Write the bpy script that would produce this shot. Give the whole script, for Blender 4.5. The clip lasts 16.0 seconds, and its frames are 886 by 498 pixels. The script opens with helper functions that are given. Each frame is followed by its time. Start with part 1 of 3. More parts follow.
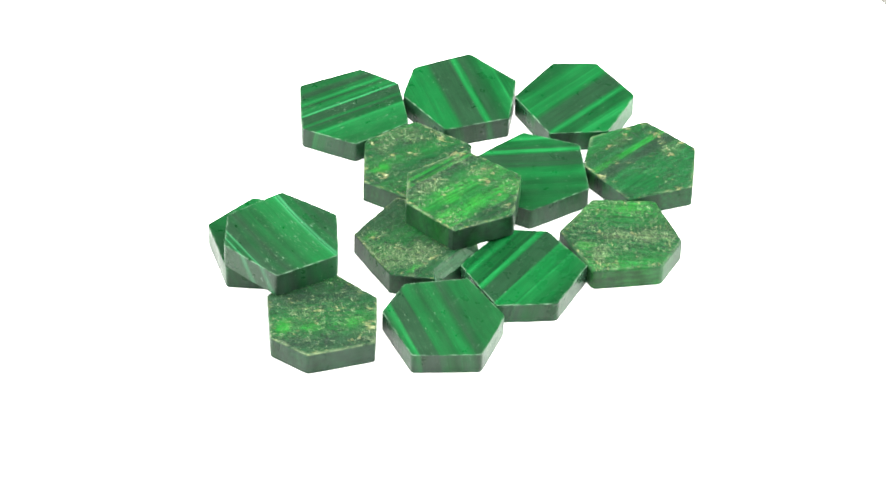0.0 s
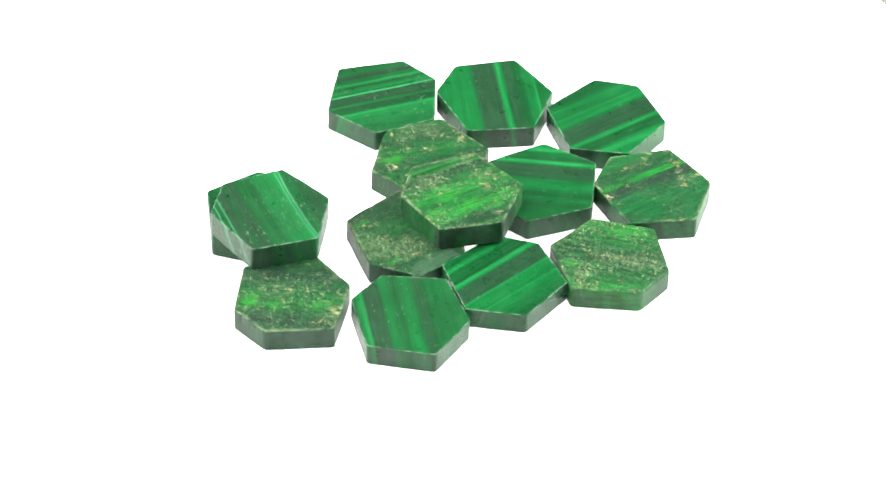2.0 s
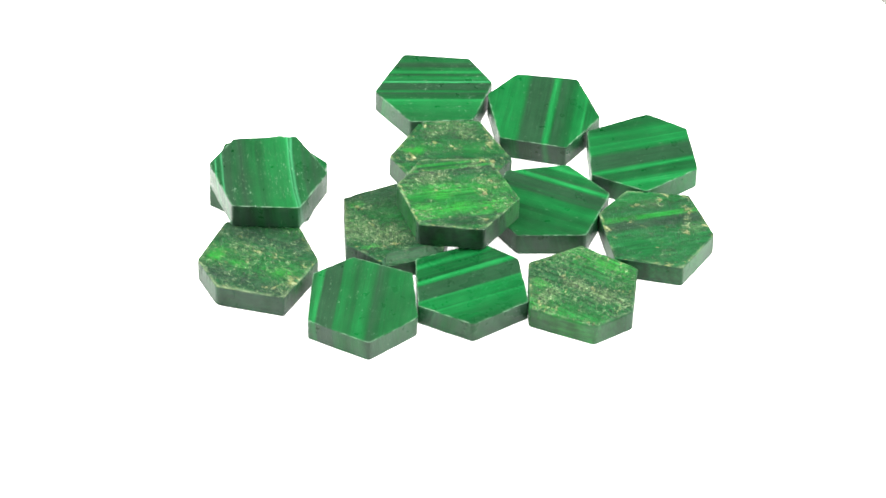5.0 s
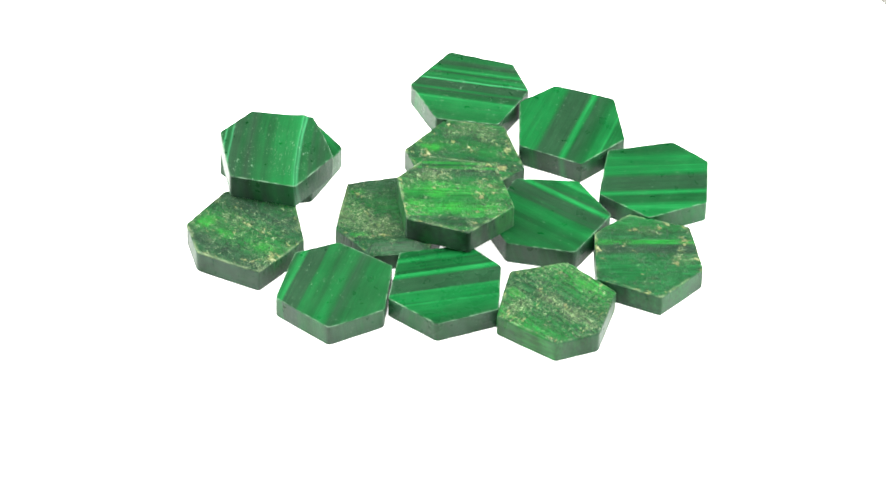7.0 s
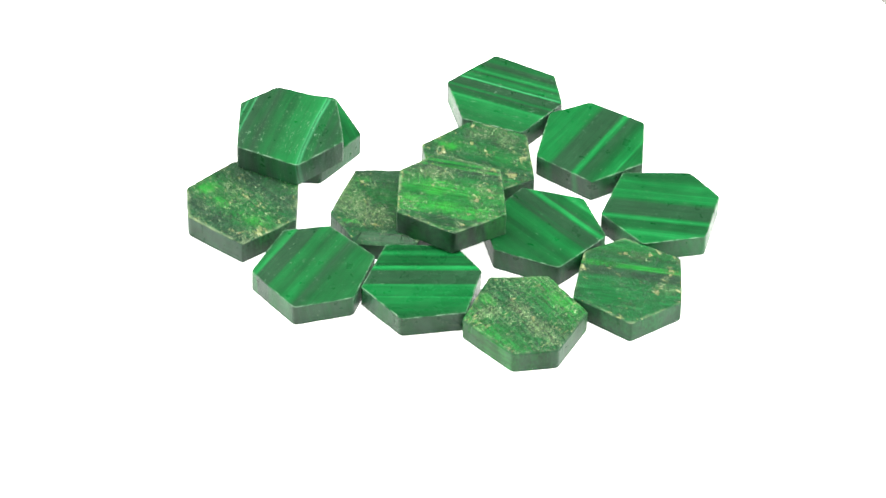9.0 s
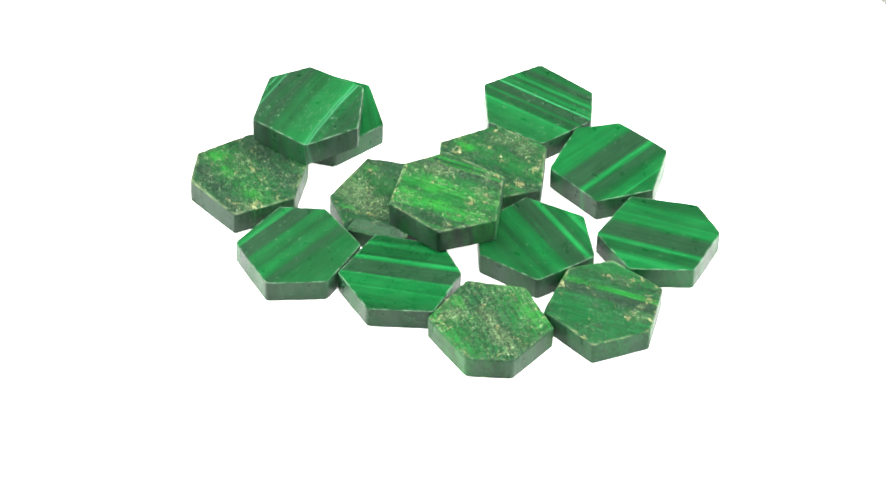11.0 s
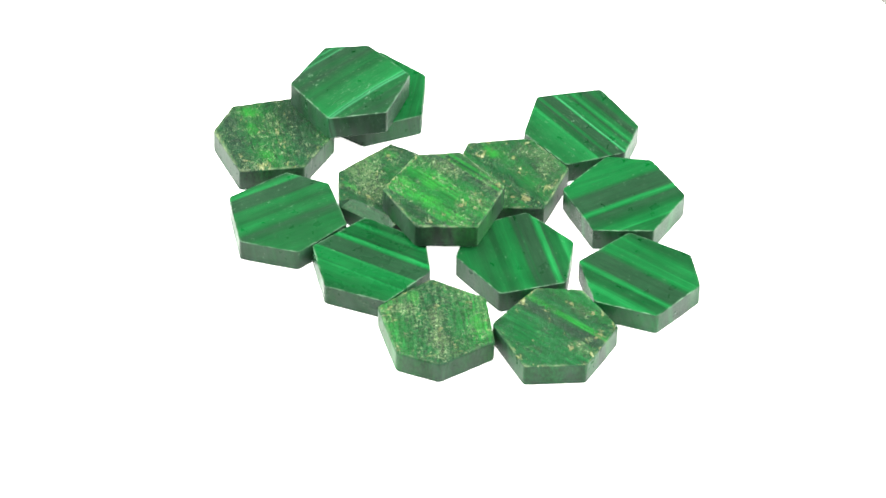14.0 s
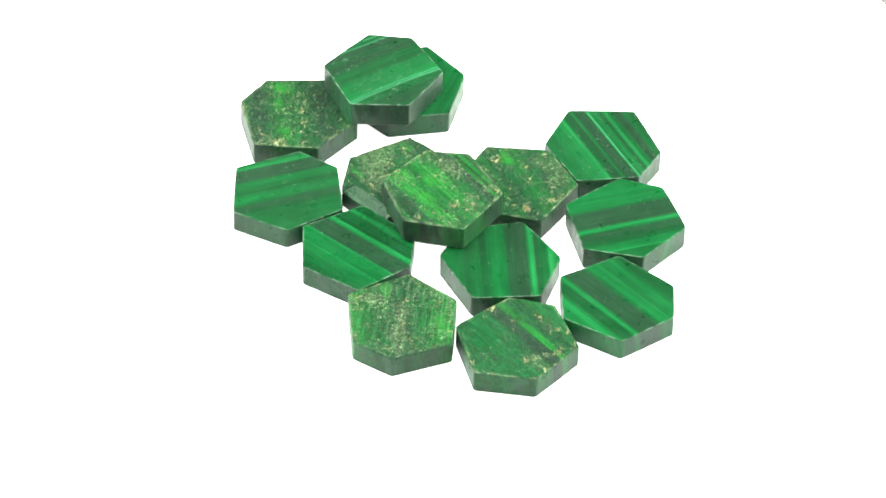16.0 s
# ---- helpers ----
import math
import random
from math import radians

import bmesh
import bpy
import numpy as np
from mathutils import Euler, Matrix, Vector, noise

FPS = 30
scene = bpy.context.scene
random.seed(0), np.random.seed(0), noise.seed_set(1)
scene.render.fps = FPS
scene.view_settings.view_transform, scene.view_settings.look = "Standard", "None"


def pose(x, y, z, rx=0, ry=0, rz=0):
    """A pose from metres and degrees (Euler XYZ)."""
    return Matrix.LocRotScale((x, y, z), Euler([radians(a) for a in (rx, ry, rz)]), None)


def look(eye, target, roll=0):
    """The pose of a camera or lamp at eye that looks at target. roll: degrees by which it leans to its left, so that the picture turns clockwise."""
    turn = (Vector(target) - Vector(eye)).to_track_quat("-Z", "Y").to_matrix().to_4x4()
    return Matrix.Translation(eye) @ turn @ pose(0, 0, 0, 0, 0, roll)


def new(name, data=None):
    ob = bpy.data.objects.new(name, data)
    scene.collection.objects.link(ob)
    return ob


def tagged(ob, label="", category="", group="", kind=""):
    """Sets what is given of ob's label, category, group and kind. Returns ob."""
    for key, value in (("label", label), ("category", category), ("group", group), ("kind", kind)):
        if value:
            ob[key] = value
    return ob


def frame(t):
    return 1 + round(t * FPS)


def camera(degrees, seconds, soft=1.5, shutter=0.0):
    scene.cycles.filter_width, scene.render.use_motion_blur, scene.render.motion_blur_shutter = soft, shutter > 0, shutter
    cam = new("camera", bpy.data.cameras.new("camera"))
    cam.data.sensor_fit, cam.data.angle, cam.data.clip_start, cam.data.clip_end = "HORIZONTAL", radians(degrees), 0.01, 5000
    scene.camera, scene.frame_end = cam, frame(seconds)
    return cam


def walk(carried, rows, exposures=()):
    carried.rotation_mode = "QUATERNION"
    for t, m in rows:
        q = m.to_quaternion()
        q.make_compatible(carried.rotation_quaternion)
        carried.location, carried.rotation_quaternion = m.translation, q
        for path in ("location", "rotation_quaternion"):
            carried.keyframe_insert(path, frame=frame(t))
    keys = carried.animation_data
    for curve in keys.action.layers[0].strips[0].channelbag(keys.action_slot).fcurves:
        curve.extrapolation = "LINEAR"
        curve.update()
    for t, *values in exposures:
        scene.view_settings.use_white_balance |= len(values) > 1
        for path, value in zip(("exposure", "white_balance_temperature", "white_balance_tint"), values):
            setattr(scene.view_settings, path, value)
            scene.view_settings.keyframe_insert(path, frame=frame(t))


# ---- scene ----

# The camera stands still on its stand; the white turntable turns under it.
cam = camera(10.834, 16.0, soft=1.7)
EYE = pose(0.0, -0.44820, 0.40212, 47.758, -1.337, 1.349)
walk(cam, [(0.0, EYE), (16.0, EYE)], [(0.0, 0.0), (16.0, 0.0)])
TURN_RATE = -5.80  # degrees a second, seen from above

# ---- world and lamps: a white photo tent with a lamp on either side and one on top ----
world = bpy.data.worlds.new("world")
scene.world = world
world.use_nodes = True
world.node_tree.nodes["Background"].inputs["Color"].default_value = (1.0, 1.0, 1.0, 1.0)
world.node_tree.nodes["Background"].inputs["Strength"].default_value = 0.2


def area_lamp(name, eye, target, width, height, watts, colour):
    data = bpy.data.lights.new(name, "AREA")
    data.shape, data.size, data.size_y, data.energy, data.color = "RECTANGLE", width, height, watts, colour
    ob = new(name, data)
    ob.matrix_world = look(eye, target)
    return ob


area_lamp("side_lamp", (-0.52, 0.10, 0.34), (0, 0, 0), 0.46, 0.44, 14.5, (1.0, 0.99, 0.97))
area_lamp("side_lamp", (0.52, 0.10, 0.34), (0, 0, 0), 0.46, 0.44, 14.5, (1.0, 0.99, 0.97))
area_lamp("top_lamp", (0, -0.05, 0.74), (0, 0, 0), 0.60, 0.50, 15.0, (1.0, 0.99, 0.97))


# ---- node helpers ----
class Nodes:
    """A small wrapper that adds nodes to a material and links them."""

    def __init__(self, name):
        self.mat = bpy.data.materials.new(name)
        self.mat.use_nodes = True
        self.tree = self.mat.node_tree
        self.bsdf = self.tree.nodes["Principled BSDF"]

    def add(self, kind, **values):
        n = self.tree.nodes.new(kind)
        for key, value in values.items():
            n.inputs[key.replace("_", " ")].default_value = value
        return n

    def link(self, a, b):
        self.tree.links.new(a, b)

    def value(self, x, socket):
        if isinstance(x, (int, float)):
            socket.default_value = x
        else:
            self.link(x, socket)

    def math(self, op, a, b=0.0, c=0.0):
        n = self.tree.nodes.new("ShaderNodeMath")
        n.operation = op
        for x, s in zip((a, b, c), n.inputs):
            self.value(x, s)
        return n.outputs[0]

    def mix(self, factor, a, b, blend="MIX"):
        n = self.tree.nodes.new("ShaderNodeMix")
        n.data_type, n.blend_type = "RGBA", blend
        self.value(factor, n.inputs[0])
        for x, s in ((a, n.inputs[6]), (b, n.inputs[7])):
            if isinstance(x, tuple):
                s.default_value = (*x, 1.0)
            else:
                self.link(x, s)
        return n.outputs[2]

    def ramp(self, x, stops, smooth="LINEAR"):
        n = self.tree.nodes.new("ShaderNodeValToRGB")
        n.color_ramp.interpolation = smooth
        e = n.color_ramp.elements
        while len(e) < len(stops):
            e.new(0.5)
        for el, (at, col) in zip(e, stops):
            el.position = at
            el.color = (*col, 1.0) if isinstance(col, tuple) else (col, col, col, 1.0)
        self.link(x, n.inputs[0])
        return n.outputs[0]

    def noise(self, vector, scale, detail=3.0, rough=0.5, swirl=0.0):
        n = self.add("ShaderNodeTexNoise", Scale=scale, Detail=detail, Roughness=rough, Distortion=swirl)
        self.link(vector, n.inputs["Vector"])
        return n.outputs["Fac"]

    def mapped(self, vector, angle=0.0, scale=(1, 1, 1), shift=(0, 0, 0)):
        n = self.add("ShaderNodeMapping", Rotation=(0, 0, radians(angle)), Scale=scale, Location=shift)
        self.link(vector, n.inputs["Vector"])
        return n.outputs[0]

    def bump(self, height, strength, distance):
        n = self.add("ShaderNodeBump", Strength=strength, Distance=distance)
        self.link(height, n.inputs["Height"])
        self.link(n.outputs[0], self.bsdf.inputs["Normal"])


def white_plastic(name, base, rough, grain, glow=0.0):
    k = Nodes(name)
    co = k.add("ShaderNodeTexCoord").outputs["Object"]
    fine = k.noise(co, grain, 4.0)
    broad = k.noise(co, grain / 40.0, 2.0)
    tint = k.mix(k.math("MULTIPLY", broad, 0.5), base, tuple(c * 0.96 for c in base))
    k.link(k.mix(k.math("MULTIPLY", fine, 0.3), tint, tuple(c * 0.97 for c in base)), k.bsdf.inputs["Base Color"])
    k.bsdf.inputs["Roughness"].default_value = rough
    k.bsdf.inputs["Specular IOR Level"].default_value = 0.25
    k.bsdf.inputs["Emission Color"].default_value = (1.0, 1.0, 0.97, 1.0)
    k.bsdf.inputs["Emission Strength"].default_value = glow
    k.bump(fine, 0.1, 0.0002)
    return k.mat


# malachite greens, from the darkest band to the palest line
INK = (0.0042, 0.0175, 0.0072)
DARK = (0.0056, 0.0245, 0.0100)
DEEP = (0.0018, 0.0280, 0.0072)
MID = (0.0017, 0.0390, 0.0090)
LIVE = (0.0019, 0.0525, 0.0118)
BRIGHT = (0.0040, 0.0800, 0.0190)
PALE = (0.0190, 0.1220, 0.0490)
SIDE_GREY = (0.0270, 0.0450, 0.0360)


def band_coordinate(k, co, angle, bend, waver):
    """Millimetres across the bands; bend: how far they bow, waver: how unruly they are."""
    turned = k.mapped(co, -angle, (1000, 1000, 1000))
    xyz = k.add("ShaderNodeSeparateXYZ")
    k.link(turned, xyz.inputs[0])
    along, across, up = xyz.outputs
    wob = k.math("SUBTRACT", k.noise(k.mapped(turned, 0, (0.10, 0.25, 0.12)), 1.0, 3.0), 0.5)
    u = k.math("ADD", across, k.math("MULTIPLY", wob, waver))
    u = k.math("ADD", u, k.math("MULTIPLY", k.math("MULTIPLY", along, along), bend))
    u = k.math("ADD", u, k.math("MULTIPLY", k.math("SUBTRACT", up, 3.2), 0.12))
    return turned, along, u


def banded(name, angle, bands, seed, bend=0.0, waver=0.35, dust=0.35, polish=0.30, flecks=0.2, film=0.0):
    """Polished banded malachite. bands: (millimetres across, colour), in order."""
    k = Nodes(name)
    co = k.add("ShaderNodeTexCoord").outputs["Object"]
    turned, along, u = band_coordinate(k, co, angle, bend, waver)
    lo, hi = -9.0, 9.0
    at = k.math("DIVIDE", k.math("SUBTRACT", u, lo), hi - lo)
    colour = k.ramp(at, [((mm - lo) / (hi - lo), c) for mm, c in bands])
    # hair-fine growth lines along the bands, at two widths
    lines = k.add("ShaderNodeCombineXYZ")
    k.link(k.math("MULTIPLY", along, 0.035), lines.inputs[0])
    k.link(k.math("ADD", u, seed * 7.3), lines.inputs[1])
    hair = k.noise(lines.outputs[0], 4.6, 4.0, 0.7)
    hair = k.ramp(hair, [(0.32, 0.42), (0.5, 1.0), (0.68, 1.62)])
    wide = k.ramp(k.noise(lines.outputs[0], 1.5, 2.0), [(0.35, 0.84), (0.65, 1.14)])
    colour = k.mix(0.42, colour, hair, "MULTIPLY")
    colour = k.mix(0.6, colour, wide, "MULTIPLY")
    # cloudy blotches and scattered pale pits
    cloud = k.ramp(k.noise(co, 260.0, 4.0), [(0.35, 0.86), (0.7, 1.12)])
    colour = k.mix(0.8, colour, cloud, "MULTIPLY")
    if film:
        haze = k.ramp(k.noise(k.mapped(co, 0, (1, 1, 1), (0, 0, seed)), 210.0, 4.0, 0.6), [(0.3, 0.35), (0.7, 1.0)])
        colour = k.mix(k.math("MULTIPLY", haze, film), colour, (0.022, 0.040, 0.026))
    spots = k.noise(k.mapped(co, 0, (1, 1, 1), (seed, 0, 0)), 2300.0, 2.0, 0.6)
    where = k.ramp(k.noise(k.mapped(co, 0, (1, 1, 1), (0, seed, 0)), 330.0, 2.0), [(0.40, 0.0), (0.62, 1.0)])
    flat = k.mapped(turned, 20, (0.00042, 0.0011, 0.001))
    pit = k.math("MULTIPLY", k.dots(flat, 1150.0, seed, 0.09, 0.66), where)
    pit = k.math("MAXIMUM", pit, k.math("MULTIPLY", k.dots(flat, 2400.0, seed + 3, 0.13, 0.6), where))
    dash = k.noise(k.mapped(turned, 12, (0.9, 3.2, 1.0), (seed, seed * 2, 0)), 1.5, 4.0, 0.7)
    dash = k.math("MULTIPLY", k.ramp(dash, [(0.65 - 0.07 * flecks, 0.0), (0.69 - 0.07 * flecks, 1.0)]), where)
    pit = k.math("MAXIMUM", pit, k.math("MULTIPLY", dash, dust))
    colour = k.mix(k.math("MULTIPLY", pit, dust), colour, (0.135, 0.215, 0.150))
    # the sides were sawn and never polished: mixed towards grey in upright patches
    up = k.add("ShaderNodeSeparateXYZ")
    k.link(k.add("ShaderNodeNewGeometry").outputs["Normal"], up.inputs[0])
    side = k.ramp(up.outputs[2], [(0.30, 1.0), (0.75, 0.0)])
    smear = k.ramp(k.noise(k.mapped(co, 0, (1, 1, 0.4), (seed, 0, 0)), 380.0, 4.0, 0.6), [(0.36, 0.06), (0.64, 0.50)])
    colour = k.mix(k.math("MULTIPLY", side, smear), colour, SIDE_GREY)
    colour = k.edge_dust(co, colour, seed)
    k.link(colour, k.bsdf.inputs["Base Color"])
    k.link(k.ramp(k.noise(co, 500.0, 4.0), [(0.3, polish - 0.04), (0.7, polish + 0.12)]), k.bsdf.inputs["Roughness"])
    k.bsdf.inputs["IOR"].default_value = 1.5
    k.bsdf.inputs["Specular IOR Level"].default_value = 0.15
    k.bump(k.math("ADD", k.math("MULTIPLY", hair, 0.5), k.math("SUBTRACT", spots, pit)), 0.16, 0.0001)
    return k.mat


def edge_dust(self, co, colour, seed, pale=(0.0907, 0.1568, 0.1023), much=0.65, least=0.42, size=900.0):
    """Pale bruised stone on the worn upper edge."""
    worn = self.tree.nodes.new("ShaderNodeAttribute")
    worn.attribute_name = "wear"
    edge = self.ramp(worn.outputs["Fac"], [(0.55, 0.0), (0.95, 1.0)])
    patch = self.ramp(self.noise(self.mapped(co, 0, (1, 1, 1), (seed, seed, 0)), size, 3.0), [(least, 0.0), (least + 0.22, 1.0)])
    return self.mix(self.math("MULTIPLY", self.math("MULTIPLY", edge, patch), much), colour, pale)


def dots(self, co, scale, seed, size, share):
    """Small round specks; share: how many of the possible places hold none."""
    v = self.add("ShaderNodeTexVoronoi", Scale=scale)
    wob = self.add("ShaderNodeTexNoise", Scale=scale * 2.0, Detail=2.0)
    at = self.mapped(co, 0, (1, 1, 1), (seed, seed * 0.7, seed * 0.3))
    self.link(at, wob.inputs["Vector"])
    self.link(at, v.inputs["Vector"])
    near = self.math("ADD", v.outputs["Distance"], self.math("MULTIPLY", self.math("SUBTRACT", wob.outputs["Fac"], 0.5), size * 1.8))
    pick = self.add("ShaderNodeSeparateColor")
    self.link(v.outputs["Color"], pick.inputs[0])
    some = self.math("GREATER_THAN", pick.outputs[0], share)
    return self.math("MULTIPLY", self.ramp(near, [(size * 0.7, 1.0), (size * 1.3, 0.0)]), some)


Nodes.edge_dust = edge_dust
Nodes.dots = dots


def patch(self, co, x, y, wide, deep, angle, seed):
    """A blot with a ragged rim: 1 inside, 0 outside; its middle and half lengths in millimetres."""
    at = self.mapped(co, 0, (1000, 1000, 0), (-x, -y, 0))
    at = self.mapped(self.mapped(at, -angle), 0, (1 / wide, 1 / deep, 0))
    far = self.tree.nodes.new("ShaderNodeVectorMath")
    far.operation = "LENGTH"
    self.link(at, far.inputs[0])
    rag = self.math("SUBTRACT", self.noise(self.mapped(co, 0, (1, 1, 1), (seed, x, y)), 480.0, 3.0, 0.55), 0.5)
    return self.ramp(self.math("MULTIPLY", self.math("ADD", far.outputs["Value"], self.math("MULTIPLY", rag, 2.2)), 0.5), [(0.20, 1.0), (0.62, 0.0)])


def blots(self, co, places, seed):
    """The union of several blots."""
    whole = None
    for x, y, wide, deep, angle in places:
        one = self.patch(co, x, y, wide, deep, angle, seed)
        whole = one if whole is None else self.math("MAXIMUM", whole, one)
    return 0.0 if whole is None else whole


Nodes.patch = patch
Nodes.blots = blots


def rough_cut(name, angle, bands, seed, grit=0.5, waver=1.0, frost=0.5, fibre=0.0, fine=1.0, saw=None, tans=(), dusts=(), darks=(), brights=(), smooths=()):
    """Sawn, unpolished malachite: torn fibres, sandy matrix in its pits, saw marks.
    fibre: the bearing of the torn fibres against the bands; fine: how much finer its scars are; saw: bearing and depth of the saw's lines;
    tans, dusts, darks, brights, smooths: blots of matrix, of bruised stone, of dark, of vivid and of unbroken stone."""
    k = Nodes(name)
    co = k.add("ShaderNodeTexCoord").outputs["Object"]
    turned, along, u = band_coordinate(k, co, angle, 0.0, waver)
    lo, hi = -9.0, 9.0
    at = k.math("DIVIDE", k.math("SUBTRACT", u, lo), hi - lo)
    colour = k.ramp(at, [((mm - lo) / (hi - lo), c) for mm, c in bands])
    up = k.add("ShaderNodeSeparateXYZ")
    k.link(k.add("ShaderNodeNewGeometry").outputs["Normal"], up.inputs[0])
    top = k.ramp(up.outputs[2], [(0.56, 0.0), (0.72, 1.0)])
    tan_at = k.blots(co, tans, seed)
    dust_at = k.blots(co, dusts, seed + 1)
    smooth_at = k.blots(co, smooths, seed + 2)
    broken = k.math("MULTIPLY", top, k.math("SUBTRACT", 1.0, k.math("MULTIPLY", smooth_at, 0.8)))
    if brights:
        colour = k.mix(k.math("MULTIPLY", k.blots(co, brights, seed + 3), 0.75), colour, (0.0075, 0.094, 0.0100))
    if darks:
        colour = k.mix(k.math("MULTIPLY", k.blots(co, darks, seed + 4), 0.7), colour, (0.0030, 0.0150, 0.0070))
    # the breaks lie in clusters, with whole stone between them
    cluster = k.noise(k.mapped(turned, fibre, (0.8, 1.5, 1.0), (seed * 3, 0, seed)), 0.42, 3.0, 0.6, 0.8)
    cluster = k.math("ADD", cluster, k.math("MULTIPLY", k.math("MAXIMUM", dust_at, tan_at), 0.16))
    cluster = k.math("ADD", cluster, 0.10 * frost)
    many = k.math("MULTIPLY", broken, k.ramp(cluster, [(0.50, 0.10), (0.62, 1.0)]))
    # long growth streaks along the bands
    streak = k.noise(k.mapped(turned, 0, (0.16, 2.2, 1.0), (seed, seed * 3, 0)), 1.5, 4.0, 0.65)
    colour = k.mix(0.85, colour, k.ramp(streak, [(0.32, 0.45), (0.5, 1.0), (0.68, 1.55)]), "MULTIPLY")
    # torn fibres, in two crossing directions that give way to one another
    first = k.noise(k.mapped(k.mapped(turned, fibre), 0, (1.9, 3.9, 1.0), (seed, 0, seed)), 1.0, 3.0, 0.65, 1.2)
    second = k.noise(k.mapped(k.mapped(turned, fibre + 68), 0, (1.9, 4.1, 1.0), (0, seed, seed)), 1.0, 3.0, 0.65, 1.2)
    sway = k.ramp(k.noise(k.mapped(co, 0, (1, 1, 1), (seed * 2, seed, 0)), 330.0, 2.0), [(0.44, 0.0), (0.56, 1.0)])
    torn = k.math("ADD", k.math("MULTIPLY", first, k.math("SUBTRACT", 1.0, sway)), k.math("MULTIPLY", second, sway))
    tear = k.ramp(torn, [(0.33, 0.20), (0.43, 0.66), (0.53, 1.05), (0.66, 1.65)])
    colour = k.mix(k.math("ADD", k.math("ADD", k.math("MULTIPLY", many, 0.55), k.math("MULTIPLY", broken, 0.30)), 0.12), colour, tear, "MULTIPLY")
    # pale bruised fibres
    field = k.noise(k.mapped(co, 0, (1, 1, 1), (seed * 2, seed, 0)), 200.0, 3.0, 0.6)
    lift = k.math("ADD", k.math("MULTIPLY", k.math("SUBTRACT", field, 0.5), 0.35), k.math("MULTIPLY", dust_at, 0.085))
    pale = k.ramp(k.math("ADD", torn, lift), [(0.615, 0.0), (0.665, 1.0)])
    colour = k.mix(k.math("MULTIPLY", k.math("MULTIPLY", pale, frost), many), colour, (0.036, 0.082, 0.025))
    # thin broken worm-like scars
    for size, shift in ((0.8 * fine, 0.0), (1.6 * fine, 4.0)):
        worm = k.math("ABSOLUTE", k.math("SUBTRACT", k.noise(k.mapped(turned, 0, (1, 1, 1), (seed + shift, shift, seed)), size, 2.0, 0.5, 0.6), 0.5))
        gap = k.noise(k.mapped(turned, 0, (1, 1, 1), (shift, seed * 1.3, shift)), 1.5, 3.0, 0.6)
        gap = k.math("ADD", gap, k.math("MULTIPLY", lift, 0.8))
        scar = k.math("MULTIPLY", k.ramp(worm, [(0.007, 1.0), (0.019, 0.0)]), k.ramp(gap, [(0.635 - 0.16 * frost, 0.0), (0.68 - 0.16 * frost, 1.0)]))
        colour = k.mix(k.math("MULTIPLY", k.math("MULTIPLY", scar, 0.9), many), colour, (0.150, 0.200, 0.108))
    # dark open cracks between the fibres
    for size, shift in ((1.0, 7.0), (1.9, 9.0)):
        worm = k.math("ABSOLUTE", k.math("SUBTRACT", k.noise(k.mapped(k.mapped(turned, fibre), 0, (0.6, 1.5, 1.0), (seed, shift, shift)), size, 2.0, 0.5, 0.5), 0.5))
        crack = k.math("MULTIPLY", k.ramp(worm, [(0.016, 1.0), (0.042, 0.0)]), k.ramp(torn, [(0.46, 1.0), (0.54, 0.0)]))
        colour = k.mix(k.math("MULTIPLY", k.math("MULTIPLY", crack, 0.9), many), colour, (0.0030, 0.0140, 0.0055))
    # a grey-tan bloom where the stone is crushed
    crumble = k.noise(k.mapped(turned, fibre, (1.0, 1.6, 1.0), (seed, seed * 2, 0)), 3.0, 4.0, 0.75, 0.6)
    bloom = k.math("MULTIPLY", dust_at, k.ramp(crumble, [(0.42, 0.0), (0.68, 0.34)]))
    colour = k.mix(k.math("MULTIPLY", bloom, broken), colour, (0.066, 0.080, 0.042))
    # sandy matrix: slivers all over, more of it in its blots and along the worn rim
    worn = k.tree.nodes.new("ShaderNodeAttribute")
    worn.attribute_name = "wear"
    sliver = k.noise(k.mapped(k.mapped(turned, fibre + 25), 0, (0.9, 2.3, 1.0), (seed, seed, 3)), 1.1, 2.0, 0.5, 0.9)
    need = k.math("ADD", sliver, k.math("MULTIPLY", k.math("SUBTRACT", field, 0.5), 0.30))
    need = k.math("ADD", need, k.math("ADD", k.math("MULTIPLY", worn.outputs["Fac"], 0.09), k.math("MULTIPLY", tan_at, 0.14)))
    limit = 0.74 - 0.16 * grit
    sand = k.ramp(need, [(limit, 0.0), (limit + 0.035, 1.0)])
    moat = k.ramp(need, [(limit - 0.09, 0.0), (limit - 0.035, 1.0), (limit, 0.0)])
    colour = k.mix(k.math("MULTIPLY", k.math("MULTIPLY", moat, 0.72), broken), colour, (0.0032, 0.0150, 0.0055))
    shade = k.ramp(k.noise(k.mapped(co, 0, (1, 1, 1), (0, 0, seed)), 1500.0, 3.0, 0.65), [(0.34, (0.027, 0.050, 0.015)), (0.46, (0.078, 0.096, 0.036)), (0.56, (0.122, 0.136, 0.060)), (0.68, (0.200, 0.222, 0.132))])
    colour = k.mix(k.math("MULTIPLY", k.math("MULTIPLY", sand, 0.88), broken), colour, shade)
